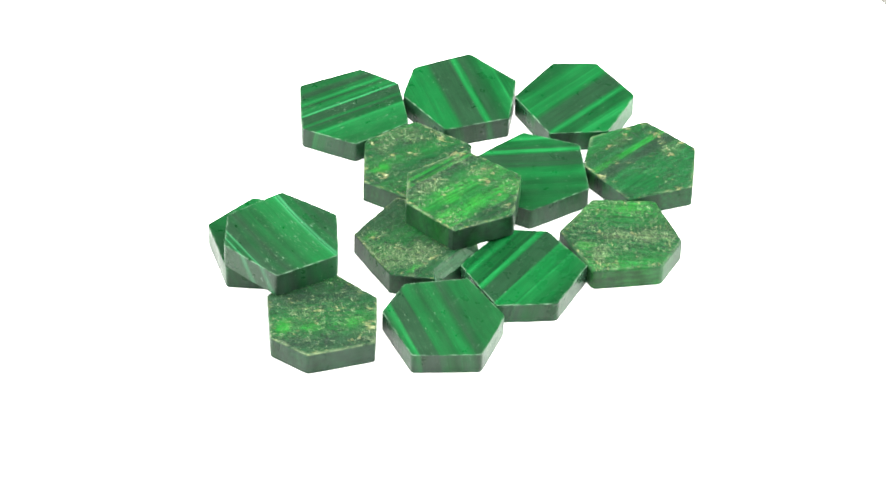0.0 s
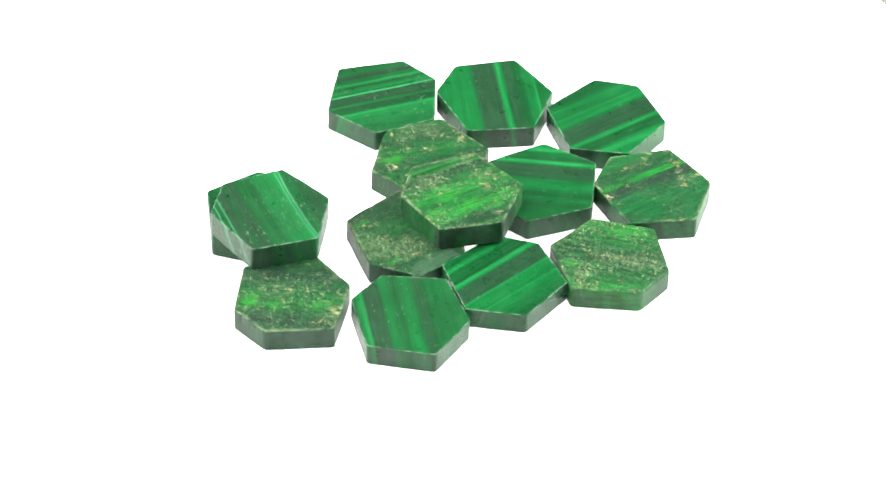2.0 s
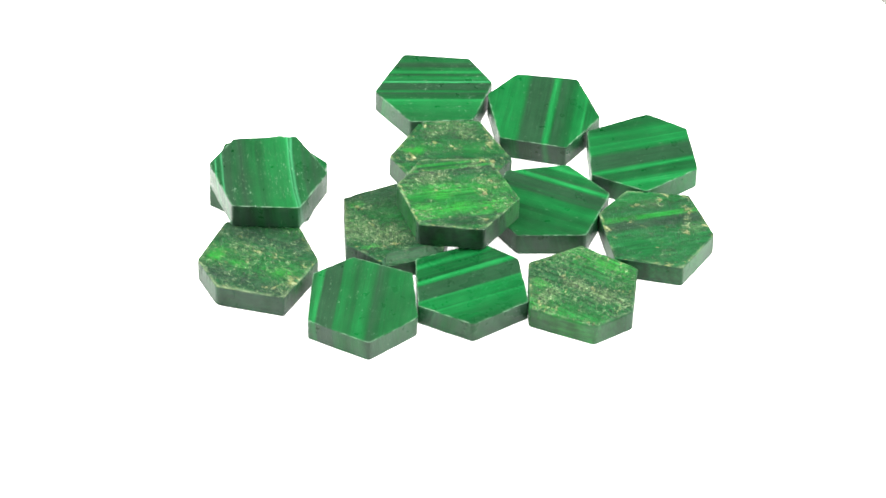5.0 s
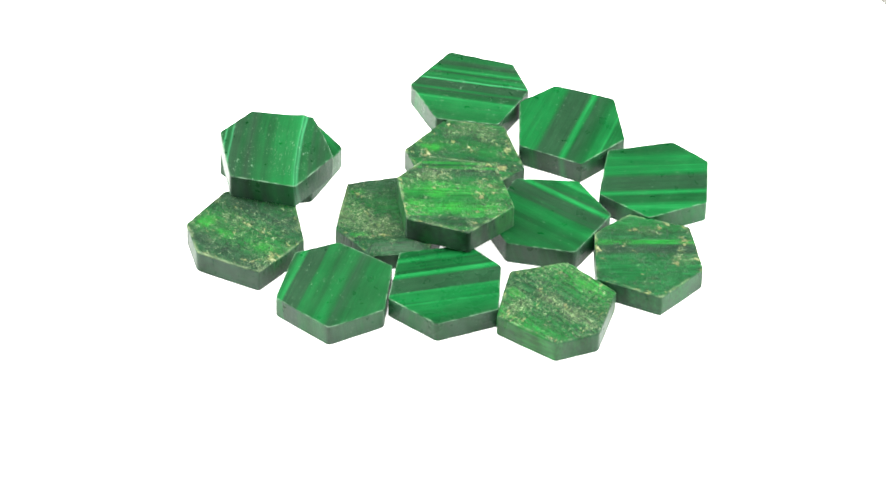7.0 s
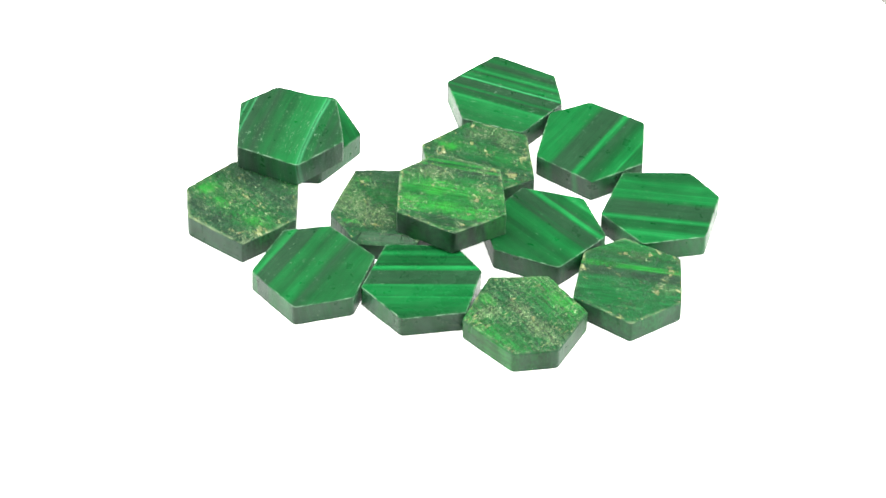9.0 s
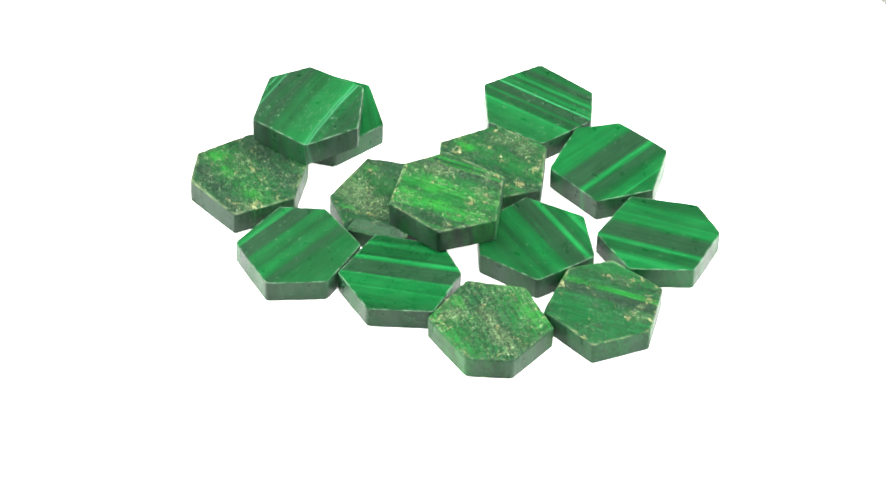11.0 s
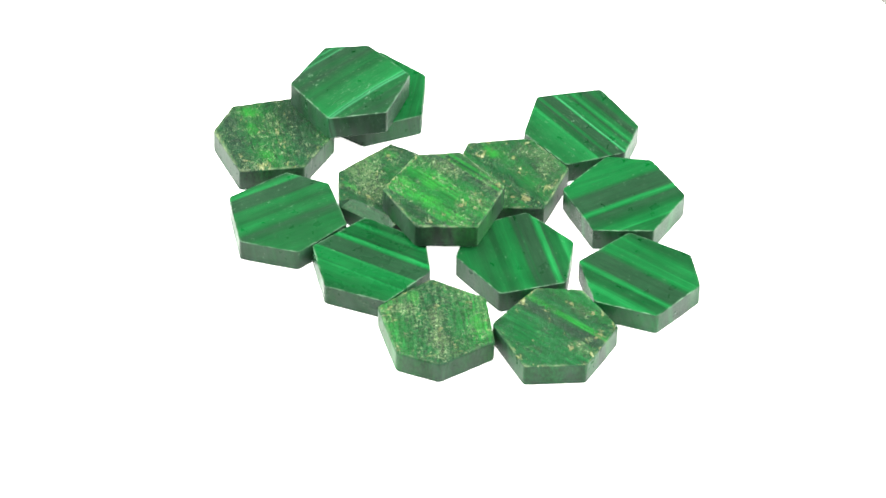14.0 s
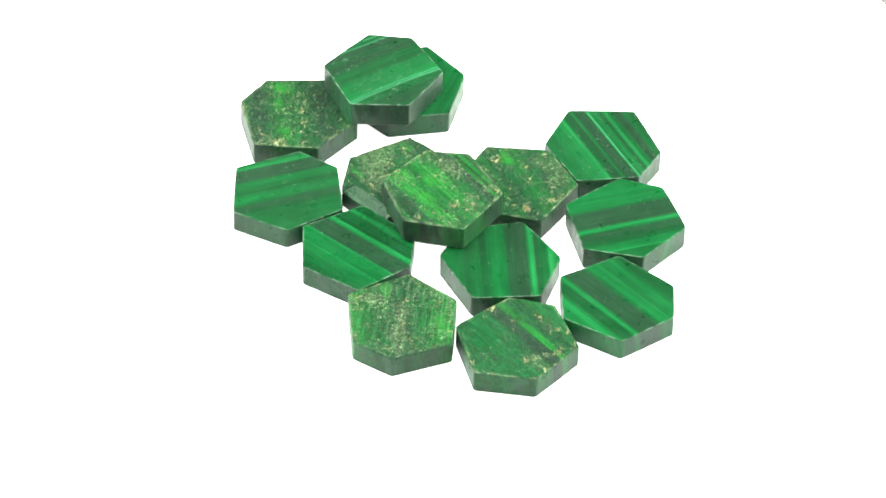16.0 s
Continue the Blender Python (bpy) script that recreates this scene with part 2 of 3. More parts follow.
    if saw:
        xyz = k.add("ShaderNodeSeparateXYZ")
        k.link(k.mapped(co, -saw[0], (1000, 1000, 1000)), xyz.inputs[0])
        lines = k.add("ShaderNodeCombineXYZ")
        k.link(k.math("MULTIPLY", xyz.outputs[0], 0.10), lines.inputs[0])
        k.link(k.math("ADD", xyz.outputs[1], k.math("MULTIPLY", k.math("MULTIPLY", xyz.outputs[0], xyz.outputs[0]), 0.008)), lines.inputs[1])
        cut = k.ramp(k.noise(lines.outputs[0], 2.6, 3.0, 0.6), [(0.36, 1.0 - saw[1]), (0.5, 1.0), (0.64, 1.0 + saw[1])])
        colour = k.mix(top, colour, cut, "MULTIPLY")
    # dark pits
    hole = k.ramp(k.noise(k.mapped(co, 0, (1, 1, 1), (seed * 5, 0, 0)), 1500.0, 3.0, 0.65), [(0.34, 1.0), (0.42, 0.0)])
    colour = k.mix(k.math("MULTIPLY", k.math("MULTIPLY", hole, 0.75), many), colour, (0.0030, 0.0120, 0.0050))
    # the sawn sides: broad upright clouds of grey
    cloud = k.ramp(k.noise(k.mapped(co, 0, (1, 1, 0.35), (seed, 0, 0)), 330.0, 4.0, 0.6), [(0.36, 0.55), (0.64, 1.25)])
    side = k.math("SUBTRACT", 1.0, top)
    colour = k.mix(side, colour, cloud, "MULTIPLY")
    colour = k.mix(k.math("MULTIPLY", side, k.ramp(k.noise(k.mapped(co, 0, (1, 1, 0.5), (0, seed, 0)), 300.0, 3.0), [(0.36, 0.08), (0.64, 0.46)])), colour, SIDE_GREY)
    colour = k.edge_dust(co, colour, seed, (0.110, 0.155, 0.080), 0.60, 0.46, 800.0)
    k.link(colour, k.bsdf.inputs["Base Color"])
    k.link(k.ramp(sand, [(0.0, 0.42), (1.0, 0.8)]), k.bsdf.inputs["Roughness"])
    k.bsdf.inputs["IOR"].default_value = 1.5
    k.bsdf.inputs["Specular IOR Level"].default_value = 0.15
    relief = k.math("ADD", k.math("MULTIPLY", torn, 1.0), k.math("MULTIPLY", sliver, 0.5))
    k.bump(k.math("MULTIPLY", k.math("SUBTRACT", relief, hole), broken), 0.6, 0.00020)
    return k.mat


# ---- the setting ----
def mesh_object(name, bm, material, smooth=False):
    data = bpy.data.meshes.new(name)
    bm.normal_update()
    bm.to_mesh(data)
    bm.free()
    data.materials.append(material)
    if smooth is not None:
        for poly in data.polygons:
            poly.use_smooth = smooth
    return new(name, data)


def slab(name, x0, x1, y0, y1, z0, z1, material):
    bm = bmesh.new()
    bmesh.ops.create_cube(bm, size=1.0)
    bmesh.ops.scale(bm, vec=(x1 - x0, y1 - y0, z1 - z0), verts=bm.verts)
    bmesh.ops.translate(bm, vec=((x0 + x1) / 2, (y0 + y1) / 2, (z0 + z1) / 2), verts=bm.verts)
    return tagged(mesh_object(name, bm, material), kind="structure")


cloth = white_plastic("white_tent_cloth", (0.80, 0.80, 0.79), 0.9, 900.0)
dark_cloth = white_plastic("dark_grey_wall", (0.10, 0.10, 0.10), 0.9, 900.0)
pale_cloth = white_plastic("pale_room_wall", (0.80, 0.80, 0.79), 0.9, 900.0)
board = white_plastic("grey_table_board", (0.09, 0.09, 0.08), 0.6, 700.0)
gloss = white_plastic("white_turntable_plastic", (0.85, 0.85, 0.84), 0.45, 1500.0)
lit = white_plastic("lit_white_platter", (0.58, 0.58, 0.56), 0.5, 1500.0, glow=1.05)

slab("floor", -0.80, 0.80, -0.90, 0.70, -0.052, -0.032, board)
slab("wall_west", -0.82, -0.80, -0.90, 0.70, -0.052, 0.92, cloth)
slab("wall_east", 0.80, 0.82, -0.90, 0.70, -0.052, 0.92, cloth)
slab("wall_north", -0.82, 0.82, 0.70, 0.72, -0.052, 0.92, dark_cloth)
slab("wall_south", -0.82, 0.82, -0.92, -0.90, -0.052, 0.92, pale_cloth)
slab("ceiling", -0.82, 0.82, -0.92, 0.72, 0.92, 0.94, cloth)


def lathe(profile, steps=160):
    """A turned shape from (radius, height) pairs, closed at the axis."""
    bm = bmesh.new()
    rings = []
    for r, z in profile:
        if r == 0:
            rings.append([bm.verts.new((0, 0, z))])
        else:
            rings.append([bm.verts.new((r * math.cos(2 * math.pi * i / steps), r * math.sin(2 * math.pi * i / steps), z)) for i in range(steps)])
    for a, b in zip(rings, rings[1:]):
        for i in range(steps):
            j = (i + 1) % steps
            if len(a) == 1:
                bm.faces.new((a[0], b[i], b[j]))
            elif len(b) == 1:
                bm.faces.new((a[i], b[0], a[j]))
            else:
                bm.faces.new((a[i], b[i], b[j], a[j]))
    bmesh.ops.recalc_face_normals(bm, faces=bm.faces)
    return bm


turntable = new("turntable")
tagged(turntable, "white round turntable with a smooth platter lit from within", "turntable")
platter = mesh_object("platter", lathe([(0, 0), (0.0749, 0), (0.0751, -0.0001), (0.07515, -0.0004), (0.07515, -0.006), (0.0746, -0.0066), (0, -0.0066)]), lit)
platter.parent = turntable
base = mesh_object("base", lathe([(0, -0.007), (0.062, -0.007), (0.064, -0.009), (0.068, -0.030), (0.067, -0.032), (0, -0.032)]), gloss)
base.parent = turntable

# ---- the stones ----
# the common outline: corner radius in millimetres and bearing in degrees; one side is ground shorter than the rest
OUTLINE = ((7.373, -159.27), (7.965, -91.10), (8.189, -27.71), (7.684, 28.79), (7.627, 91.78), (7.363, 155.46))
OTHER_OUTLINE = ((8.30, -145.0), (8.18, -79.7), (7.78, -20.9), (7.35, 21.4), (7.70, 90.6), (7.22, 157.2))
STONES = []


def stone(x, y, turn, tall, lift, material, label, flipped=False, trim=(0, 0, 0, 0, 0, 0), outline=OUTLINE, worn=0.065, rough=0.0, chips=0.16, slope=None, seed=1):
    """A sawn six-sided slab, x, y, tall, lift and trim in millimetres; lift: the height of its underside over the platter.
    slope: bearing, width and drop of a side that is ground off at a slant."""
    rng = random.Random(seed)
    corners = []
    for (r, a), d in zip(outline, trim):
        a = (180 - a if flipped else a) + turn
        corners.append(Vector(((r + d) * math.cos(radians(a)), (r + d) * math.sin(radians(a)))))
    if flipped:
        corners.reverse()
    # outline with slightly rounded corners and ragged sides
    n = 22
    loop, slant = [], []

    def slanted(p, q):
        d = q - p
        return 1.0 if slope and math.cos(math.atan2(-d.x, d.y) - radians(slope[0])) > 0.9 else 0.0

    for i, c in enumerate(corners):
        prev, nxt = corners[i - 1], corners[(i + 1) % 6]
        cut = rng.uniform(0.15, 0.5)
        a, b = c + (prev - c).normalized() * cut, c + (nxt - c).normalized() * cut
        before, after = slanted(prev, c), slanted(c, nxt)
        for s in (0.0, 0.25, 0.5, 0.75, 1.0):
            loop.append(a * (1 - s) ** 2 + c * 2 * s * (1 - s) + b * s * s)
            slant.append(before * (1 - s) + after * s)
        end = nxt + (c - nxt).normalized() * 0.55
        for s in range(1, n):
            loop.append(b.lerp(end, s / n))
            slant.append(after)
    count = len(loop)
    wide, drop = slope[1:] if slope else (0.0, 0.0)

    def ring(inset, z, ragged, chip=0.0, inward=0.0, down=0.0):
        out = []
        for v, lean in zip(loop, slant):
            w = noise.noise(Vector((v.x * 0.5, v.y * 0.5, seed * 3.7))) * 0.03
            w += noise.noise(Vector((v.x * 3.5, v.y * 3.5, seed * 1.7 + z))) * ragged * (1 - 0.9 * lean)
            nick = max(0.0, noise.noise(Vector((v.x * 1.9, v.y * 1.9, seed * 9.1))) - 0.30) * chip
            nick += max(0.0, noise.noise(Vector((v.x * 5.2, v.y * 5.2, seed * 4.3))) - 0.25) * chip * 0.6
            nick *= 1 - 0.8 * lean
            k = 1.0 - (inset + w + nick + inward * lean - 0.19) / v.length
            out.append((v.x * k, v.y * k, z - nick * 0.5 - down * lean))
        return out

    bm = bmesh.new()
    levels = [ring(0.12, 0.0, 0.01), ring(0.02, 0.10, 0.012), ring(0.0, tall * 0.5, 0.008), ring(0.0, tall - worn, 0.015, chips * 0.35, 0.0, drop),
              ring(worn * 0.35, tall - worn * 0.3, 0.03, chips * 0.7, wide * 0.25, drop * 0.75), ring(worn, tall, 0.04, chips, wide)]
    inner = ring(worn + 0.45, tall, 0.0, 0.0, wide)
    steps = 14
    for s in range(steps):
        f = 1 - s / steps
        ringed = []
        for x0, y0, z0 in inner:
            px, py = x0 * f, y0 * f
            relief = noise.noise(Vector((px * 0.9, py * 0.9, seed))) * 0.10 + noise.noise(Vector((px * 2.6, py * 2.6, seed + 5))) * 0.07
            ringed.append((px, py, tall + relief * rough * 0.6 * min(1.0, 0.4 + s / 2)))
        levels.append(ringed)
    wear = bm.verts.layers.float.new("wear")
    rows = [[bm.verts.new((a / 1000, b / 1000, c / 1000)) for a, b, c in lev] for lev in levels]
    for row, amount in zip(rows[3:6], (0.6, 1.0, 0.9)):
        for v, lean in zip(row, slant):
            v[wear] = amount * (1 - lean) * (1.0 if worn < 0.3 else 0.75)
    if rough:
        for v, lean in zip(rows[6], slant):
            v[wear] = 0.5 * (1 - lean)
    bm.faces.new(list(reversed(rows[0])))
    for a, b in zip(rows, rows[1:]):
        for i in range(count):
            j = (i + 1) % count
            bm.faces.new((a[i], a[j], b[j], b[i]))
    hub = bm.verts.new((0, 0, tall / 1000))
    for i in range(count):
        bm.faces.new((rows[-1][i], rows[-1][(i + 1) % count], hub))
    for f in bm.faces:
        f.smooth = all(v.co.z > (tall - 0.3) / 1000 for v in f.verts) and f.calc_center_median().to_2d().length < 0.0058
    ob = mesh_object("malachite_hexagon", bm, material, None)
    tagged(ob, label, "gemstone", "hexagonal malachite slabs")
    STONES.append((ob, x / 1000, y / 1000, lift / 1000))
    return ob

# ---- stone materials, each with its own run of bands ----
ribbon = banded("fine_ribbon_malachite", 31.8, [(-6.6, MID), (-5.0, MID), (-4.0, LIVE), (-3.1, LIVE), (-2.4, BRIGHT), (-2.15, DEEP), (-1.8, DEEP), (-1.45, DEEP), (-1.2, INK), (-1.0, DARK), (-0.85, LIVE), (-0.55, MID),
                (-0.4, INK), (-0.1, DARK), (0.5, DARK), (0.9, INK), (1.05, BRIGHT), (1.2, PALE), (1.4, MID), (1.9, LIVE), (2.45, MID), (2.65, INK), (2.85, DEEP), (3.0, LIVE), (3.3, BRIGHT),
                (3.55, LIVE), (3.75, DEEP), (4.0, MID), (4.4, INK), (5.1, DARK), (5.4, MID), (6.2, DEEP)], 1.3, waver=0.3, dust=0.5, flecks=0.5, film=0.06)
columns = banded("broad_column_malachite", -68.5, [(-7.0, MID), (-5.5, LIVE), (-2.5, LIVE), (-1.9, DARK), (0.8, DARK), (1.05, LIVE), (1.4, BRIGHT), (1.7, LIVE), (1.95, DEEP), (2.2, DARK), (3.9, DEEP), (4.4, MID),
                 (4.7, LIVE), (5.5, LIVE), (5.7, BRIGHT), (5.95, MID), (7.2, MID)], 2.1, waver=0.25, dust=0.3)
ledge = banded("broad_ledge_malachite", 46.5, [(-6.3, LIVE), (-5.5, BRIGHT), (-5.1, LIVE), (-4.5, DEEP), (-3.4, DEEP), (-3.15, LIVE), (-2.8, BRIGHT), (-2.5, LIVE), (-2.2, DARK), (0.2, DARK), (0.7, MID), (1.1, LIVE),
               (2.3, LIVE), (2.4, BRIGHT), (2.5, MID), (4.2, LIVE), (4.6, MID), (5.3, DEEP), (6.2, DEEP)], 3.7, waver=0.25, dust=0.2)
streaks = banded("streaked_malachite", 7.6, [(-6.2, MID), (-4.0, DEEP), (-3.2, MID), (-1.9, DEEP), (-1.5, MID), (-0.4, LIVE), (0.8, MID), (1.1, DARK), (1.55, DARK), (1.65, MID), (1.8, DARK), (3.5, DARK), (3.75, LIVE),
                 (4.0, BRIGHT), (4.4, BRIGHT), (4.6, DARK), (4.9, DEEP), (6.0, MID), (6.5, BRIGHT), (7.2, LIVE)], 4.9, waver=0.3, dust=0.3)
sheen = banded("silky_banded_malachite", 54.8, [(-6.6, DEEP), (-5.2, MID), (-3.4, LIVE), (-3.2, BRIGHT), (-3.0, MID), (-2.7, LIVE), (-1.3, LIVE), (-1.0, BRIGHT), (-0.8, DARK), (1.6, DARK), (1.85, LIVE), (2.2, BRIGHT), (2.5, BRIGHT),
               (2.7, DEEP), (3.15, DEEP), (3.3, MID), (3.6, DEEP), (4.0, MID), (4.3, DEEP), (4.6, LIVE), (5.0, BRIGHT), (5.35, LIVE), (5.7, DEEP), (6.8, LIVE)], 5.3, waver=0.25, dust=0.2, polish=0.26)
pale_rim = banded("plain_banded_malachite", -66.5, [(-6.4, DEEP), (-5.9, LIVE), (-5.4, BRIGHT), (-5.1, DARK), (-3.1, DARK), (-2.85, LIVE), (-1.4, MID), (-1.05, DEEP), (-0.7, MID), (0.4, LIVE), (1.1, MID), (1.65, DARK),
                  (2.6, DEEP), (3.8, MID), (7.0, MID)], 6.1, waver=0.2, dust=0.4, flecks=0.4, film=0.12)
lines = banded("twin_line_malachite", -52.8, [(-7.1, DEEP), (-6.55, DEEP), (-6.4, PALE), (-6.25, DEEP), (-5.75, DEEP), (-5.6, PALE), (-5.45, DARK), (-4.6, DARK), (-4.0, DEEP), (-3.3, DARK), (-3.1, INK), (-2.9, DARK), (-2.4, DEEP), (-1.4, MID), (-1.0, DEEP), (-0.3, MID), (0.6, LIVE),
               (2.6, LIVE), (3.0, BRIGHT), (3.15, PALE), (3.3, MID), (3.5, PALE), (3.8, DEEP), (4.6, MID), (5.0, DARK), (5.5, DEEP), (6.2, DARK), (7.2, DEEP)], 7.7, bend=-0.004, waver=0.5, dust=0.6, flecks=0.7, film=0.14)
under = banded("covered_banded_malachite", -16.0, [(-7.0, DEEP), (-4.0, DARK), (-1.0, DEEP), (2.0, MID), (4.5, LIVE), (5.4, MID), (6.2, LIVE), (7.0, DEEP)], 8.2, waver=0.3, dust=0.3)
MOSS = (0.0026, 0.0410, 0.0078)
LEAF = (0.0040, 0.0690, 0.0090)
gritty = rough_cut("gritty_malachite", 30.0, [(-7, LEAF), (-3, MOSS), (-1.6, MOSS), (-1.2, DEEP), (0.4, DEEP), (1.0, MOSS), (3, MOSS), (4, DEEP), (7, MOSS)], 1.9, grit=0.31, frost=0.5, fine=1.1, fibre=20,
                   tans=[(-0.3, 2.1, 0.9, 0.6, 20), (-4.3, -2.4, 0.8, 0.6, 60), (4.8, 1.8, 1.0, 0.8, 0), (-5.4, 3.6, 0.7, 0.5, 30), (1.4, 6.1, 0.8, 0.6, 40), (3.2, 5.2, 0.7, 0.5, 0), (-1.9, 6.2, 0.8, 0.5, 20), (-3.3, 1.2, 0.9, 0.4, 50)],
                   dusts=[(-1.2, 5.4, 3.0, 1.6, 20), (-3.9, 3.7, 2.0, 1.4, 60)], brights=[(-4.2, -1.2, 1.6, 1.0, 60)], smooths=[(-4.2, -1.2, 2.0, 1.2, 60), (2.3, 2.3, 1.9, 1.3, 30), (-0.4, 0.1, 2.2, 0.7, 45)])
flecked = rough_cut("flecked_malachite", 43.8, [(-7, MID), (-3, MID), (-2.4, LIVE), (-2.1, MID), (-0.3, MID), (0.1, INK), (1.1, DARK), (1.5, DEEP), (1.7, LEAF), (2.4, LEAF), (2.7, MID), (3.6, DEEP), (5, MOSS), (7, LIVE)], 2.8, grit=0.24, waver=0.5, frost=0.25, fibre=8,
                    tans=[(-3.9, 2.2, 1.1, 0.5, 30), (-1.9, 4.9, 0.9, 0.6, 60), (2.1, 5.1, 0.7, 1.2, 40), (3.9, 1.2, 0.9, 0.7, 20), (5.4, 3.4, 0.7, 0.5, 50), (-3.1, -0.9, 1.0, 0.5, 44), (-0.6, 0.5, 1.3, 0.5, 44), (2.3, -3.4, 0.8, 0.25, 20), (-4.8, -3.4, 0.8, 0.5, 44), (4.9, -5.3, 0.6, 0.4, 60)],
                    dusts=[(4.3, 2.4, 1.5, 1.0, 45), (-2.5, 3.4, 1.8, 0.9, 44)], darks=[(1.6, 2.6, 2.2, 0.7, 44), (-3.3, -1.6, 1.9, 0.6, 44), (3.1, 4.1, 1.2, 0.7, 44)], smooths=[(0.5, -4.0, 3.6, 2.2, 44), (-0.5, 2.6, 3.5, 0.4, 44)])
vivid = rough_cut("vivid_sawn_malachite", 41.1, [(-7.5, DEEP), (-6.6, MOSS), (-6.0, INK), (-5.4, MOSS), (-4.9, DARK), (-4.5, LEAF), (-3.0, LEAF), (-1.3, MOSS), (0.5, LEAF), (2.5, MOSS), (4.5, DARK), (4.7, LEAF), (4.95, LEAF),
                  (5.1, INK), (5.4, DEEP), (5.55, LEAF), (5.8, LEAF), (6.0, INK), (6.4, MOSS), (7.2, MOSS)], 3.3, grit=0.22, waver=0.5, frost=0.58, fine=1.1, fibre=14,
                  tans=[(2.9, 1.9, 1.0, 0.6, 30), (0.0, 0.5, 0.7, 0.5, 60), (0.4, -2.0, 0.6, 0.5, 0), (-3.2, 2.2, 1.0, 0.4, 30), (1.6, 4.4, 0.8, 0.5, 70), (4.1, 3.7, 0.9, 0.4, 40), (-0.4, 7.2, 0.7, 0.6, 0), (6.0, -2.5, 0.7, 0.4, 90), (4.9, -0.7, 0.8, 0.4, 50)],
                  dusts=[(-4.4, 0.4, 2.4, 1.5, 60), (2.6, 4.0, 2.4, 0.8, 20), (-0.8, 6.0, 1.5, 1.0, 40)], darks=[(3.4, -3.9, 2.6, 1.1, 45)], brights=[(-1.5, -4.9, 1.6, 1.1, 40), (1.9, -2.2, 2.2, 0.9, 45), (5.0, 0.8, 1.5, 0.8, 45), (-1.6, -0.8, 2.4, 1.5, 45)], smooths=[(-3.5, -3.2, 2.4, 1.0, 50), (-3.5, 4.0, 4.0, 0.8, 41), (0.6, -0.2, 3.4, 2.2, 45), (3.6, -4.0, 4.0, 1.4, 41)])
dusty = rough_cut("dusty_malachite", 49.0, [(-9, DEEP), (-6.6, MID), (-5.2, DEEP), (-3, DEEP), (2, MOSS), (7, DARK)], 4.4, grit=0.24, frost=0.7, fine=1.5, fibre=30,
                  tans=[(-5.6, -4.6, 0.8, 0.5, 45), (-5.4, 0.3, 0.8, 0.6, 0), (0.4, -5.0, 0.9, 0.5, 45), (1.9, -3.4, 0.9, 0.5, 30), (-2.7, -1.6, 0.8, 0.6, 0), (-1.9, -6.2, 0.6, 0.5, 0)],
                  dusts=[(-3.4, -3.2, 3.4, 2.3, 20), (0.3, -2.2, 3.4, 1.9, 40)], brights=[(-6.2, 0.2, 1.2, 0.8, 60), (-0.4, -5.4, 1.4, 0.4, 45)], smooths=[(4.6, -4.0, 4.2, 1.3, 49)])
sawn = rough_cut("fine_sawn_malachite", 2.8, [(-7, LEAF), (-4, MOSS), (0, DEEP), (3, MOSS), (7, LEAF)], 5.6, grit=0.24, frost=0.85, fibre=60, fine=1.8, saw=(-4.6, 0.42),
                 tans=[(1.0, 0.1, 0.7, 0.4, 0), (4.2, 1.5, 0.8, 0.5, 30), (-3.4, 4.3, 0.8, 0.4, 60), (-3.1, 0.2, 0.7, 0.5, 0), (-3.4, -5.2, 1.0, 0.5, 120), (5.6, -1.5, 1.2, 0.5, 60), (1.8, -4.2, 0.6, 0.4, 0), (-1.2, -5.4, 0.8, 0.4, 90)],
                 dusts=[(-1.0, -0.1, 2.4, 1.1, 0), (3.6, -0.3, 2.2, 1.3, 0), (-3.4, -3.9, 2.0, 1.4, 60)], brights=[(0.6, 4.7, 2.4, 1.0, 0), (-4.6, -2.4, 1.2, 0.8, 0)])
speckled = rough_cut("speckled_malachite", 10.6, [(-7, DEEP), (-4.5, DARK), (-2.2, MOSS), (0.3, MOSS), (2.4, DEEP), (4.0, DARK), (7, MOSS)], 6.9, grit=0.31, frost=0.75, fine=1.2, fibre=0,
                     tans=[(-1.4, -1.0, 1.1, 0.5, 90), (1.5, 1.5, 0.9, 0.6, 0), (1.3, 3.8, 1.2, 0.5, 60), (4.6, -3.3, 1.0, 0.7, 30), (-1.2, -5.9, 0.8, 0.5, 90), (-4.1, 2.6, 0.9, 0.6, 0), (-1.1, 1.0, 0.7, 0.5, 0), (4.1, 4.3, 0.8, 0.5, 120), (5.4, -1.4, 1.2, 0.5, 80), (5.6, 1.8, 1.0, 0.4, 90)],
                     darks=[(-3.2, 3.8, 1.6, 0.9, 40), (-1.3, 5.4, 1.2, 0.8, 40), (-3.4, -4.9, 1.2, 0.9, 0), (0.4, -4.5, 1.2, 0.9, 60), (2.5, 5.5, 1.0, 0.7, 60)], brights=[(-5.0, -2.0, 1.6, 1.0, 60), (3.6, -0.6, 2.0, 0.9, 20), (-1.7, -2.2, 1.3, 0.9, 20)], smooths=[(-5.2, -2.0, 1.4, 0.9, 60)])
tan = rough_cut("tan_matrix_grain", 0.0, [(-9, (0.062, 0.070, 0.024)), (0, (0.088, 0.098, 0.040)), (9, (0.056, 0.070, 0.026))], 2.2, grit=0.3, frost=0.1)


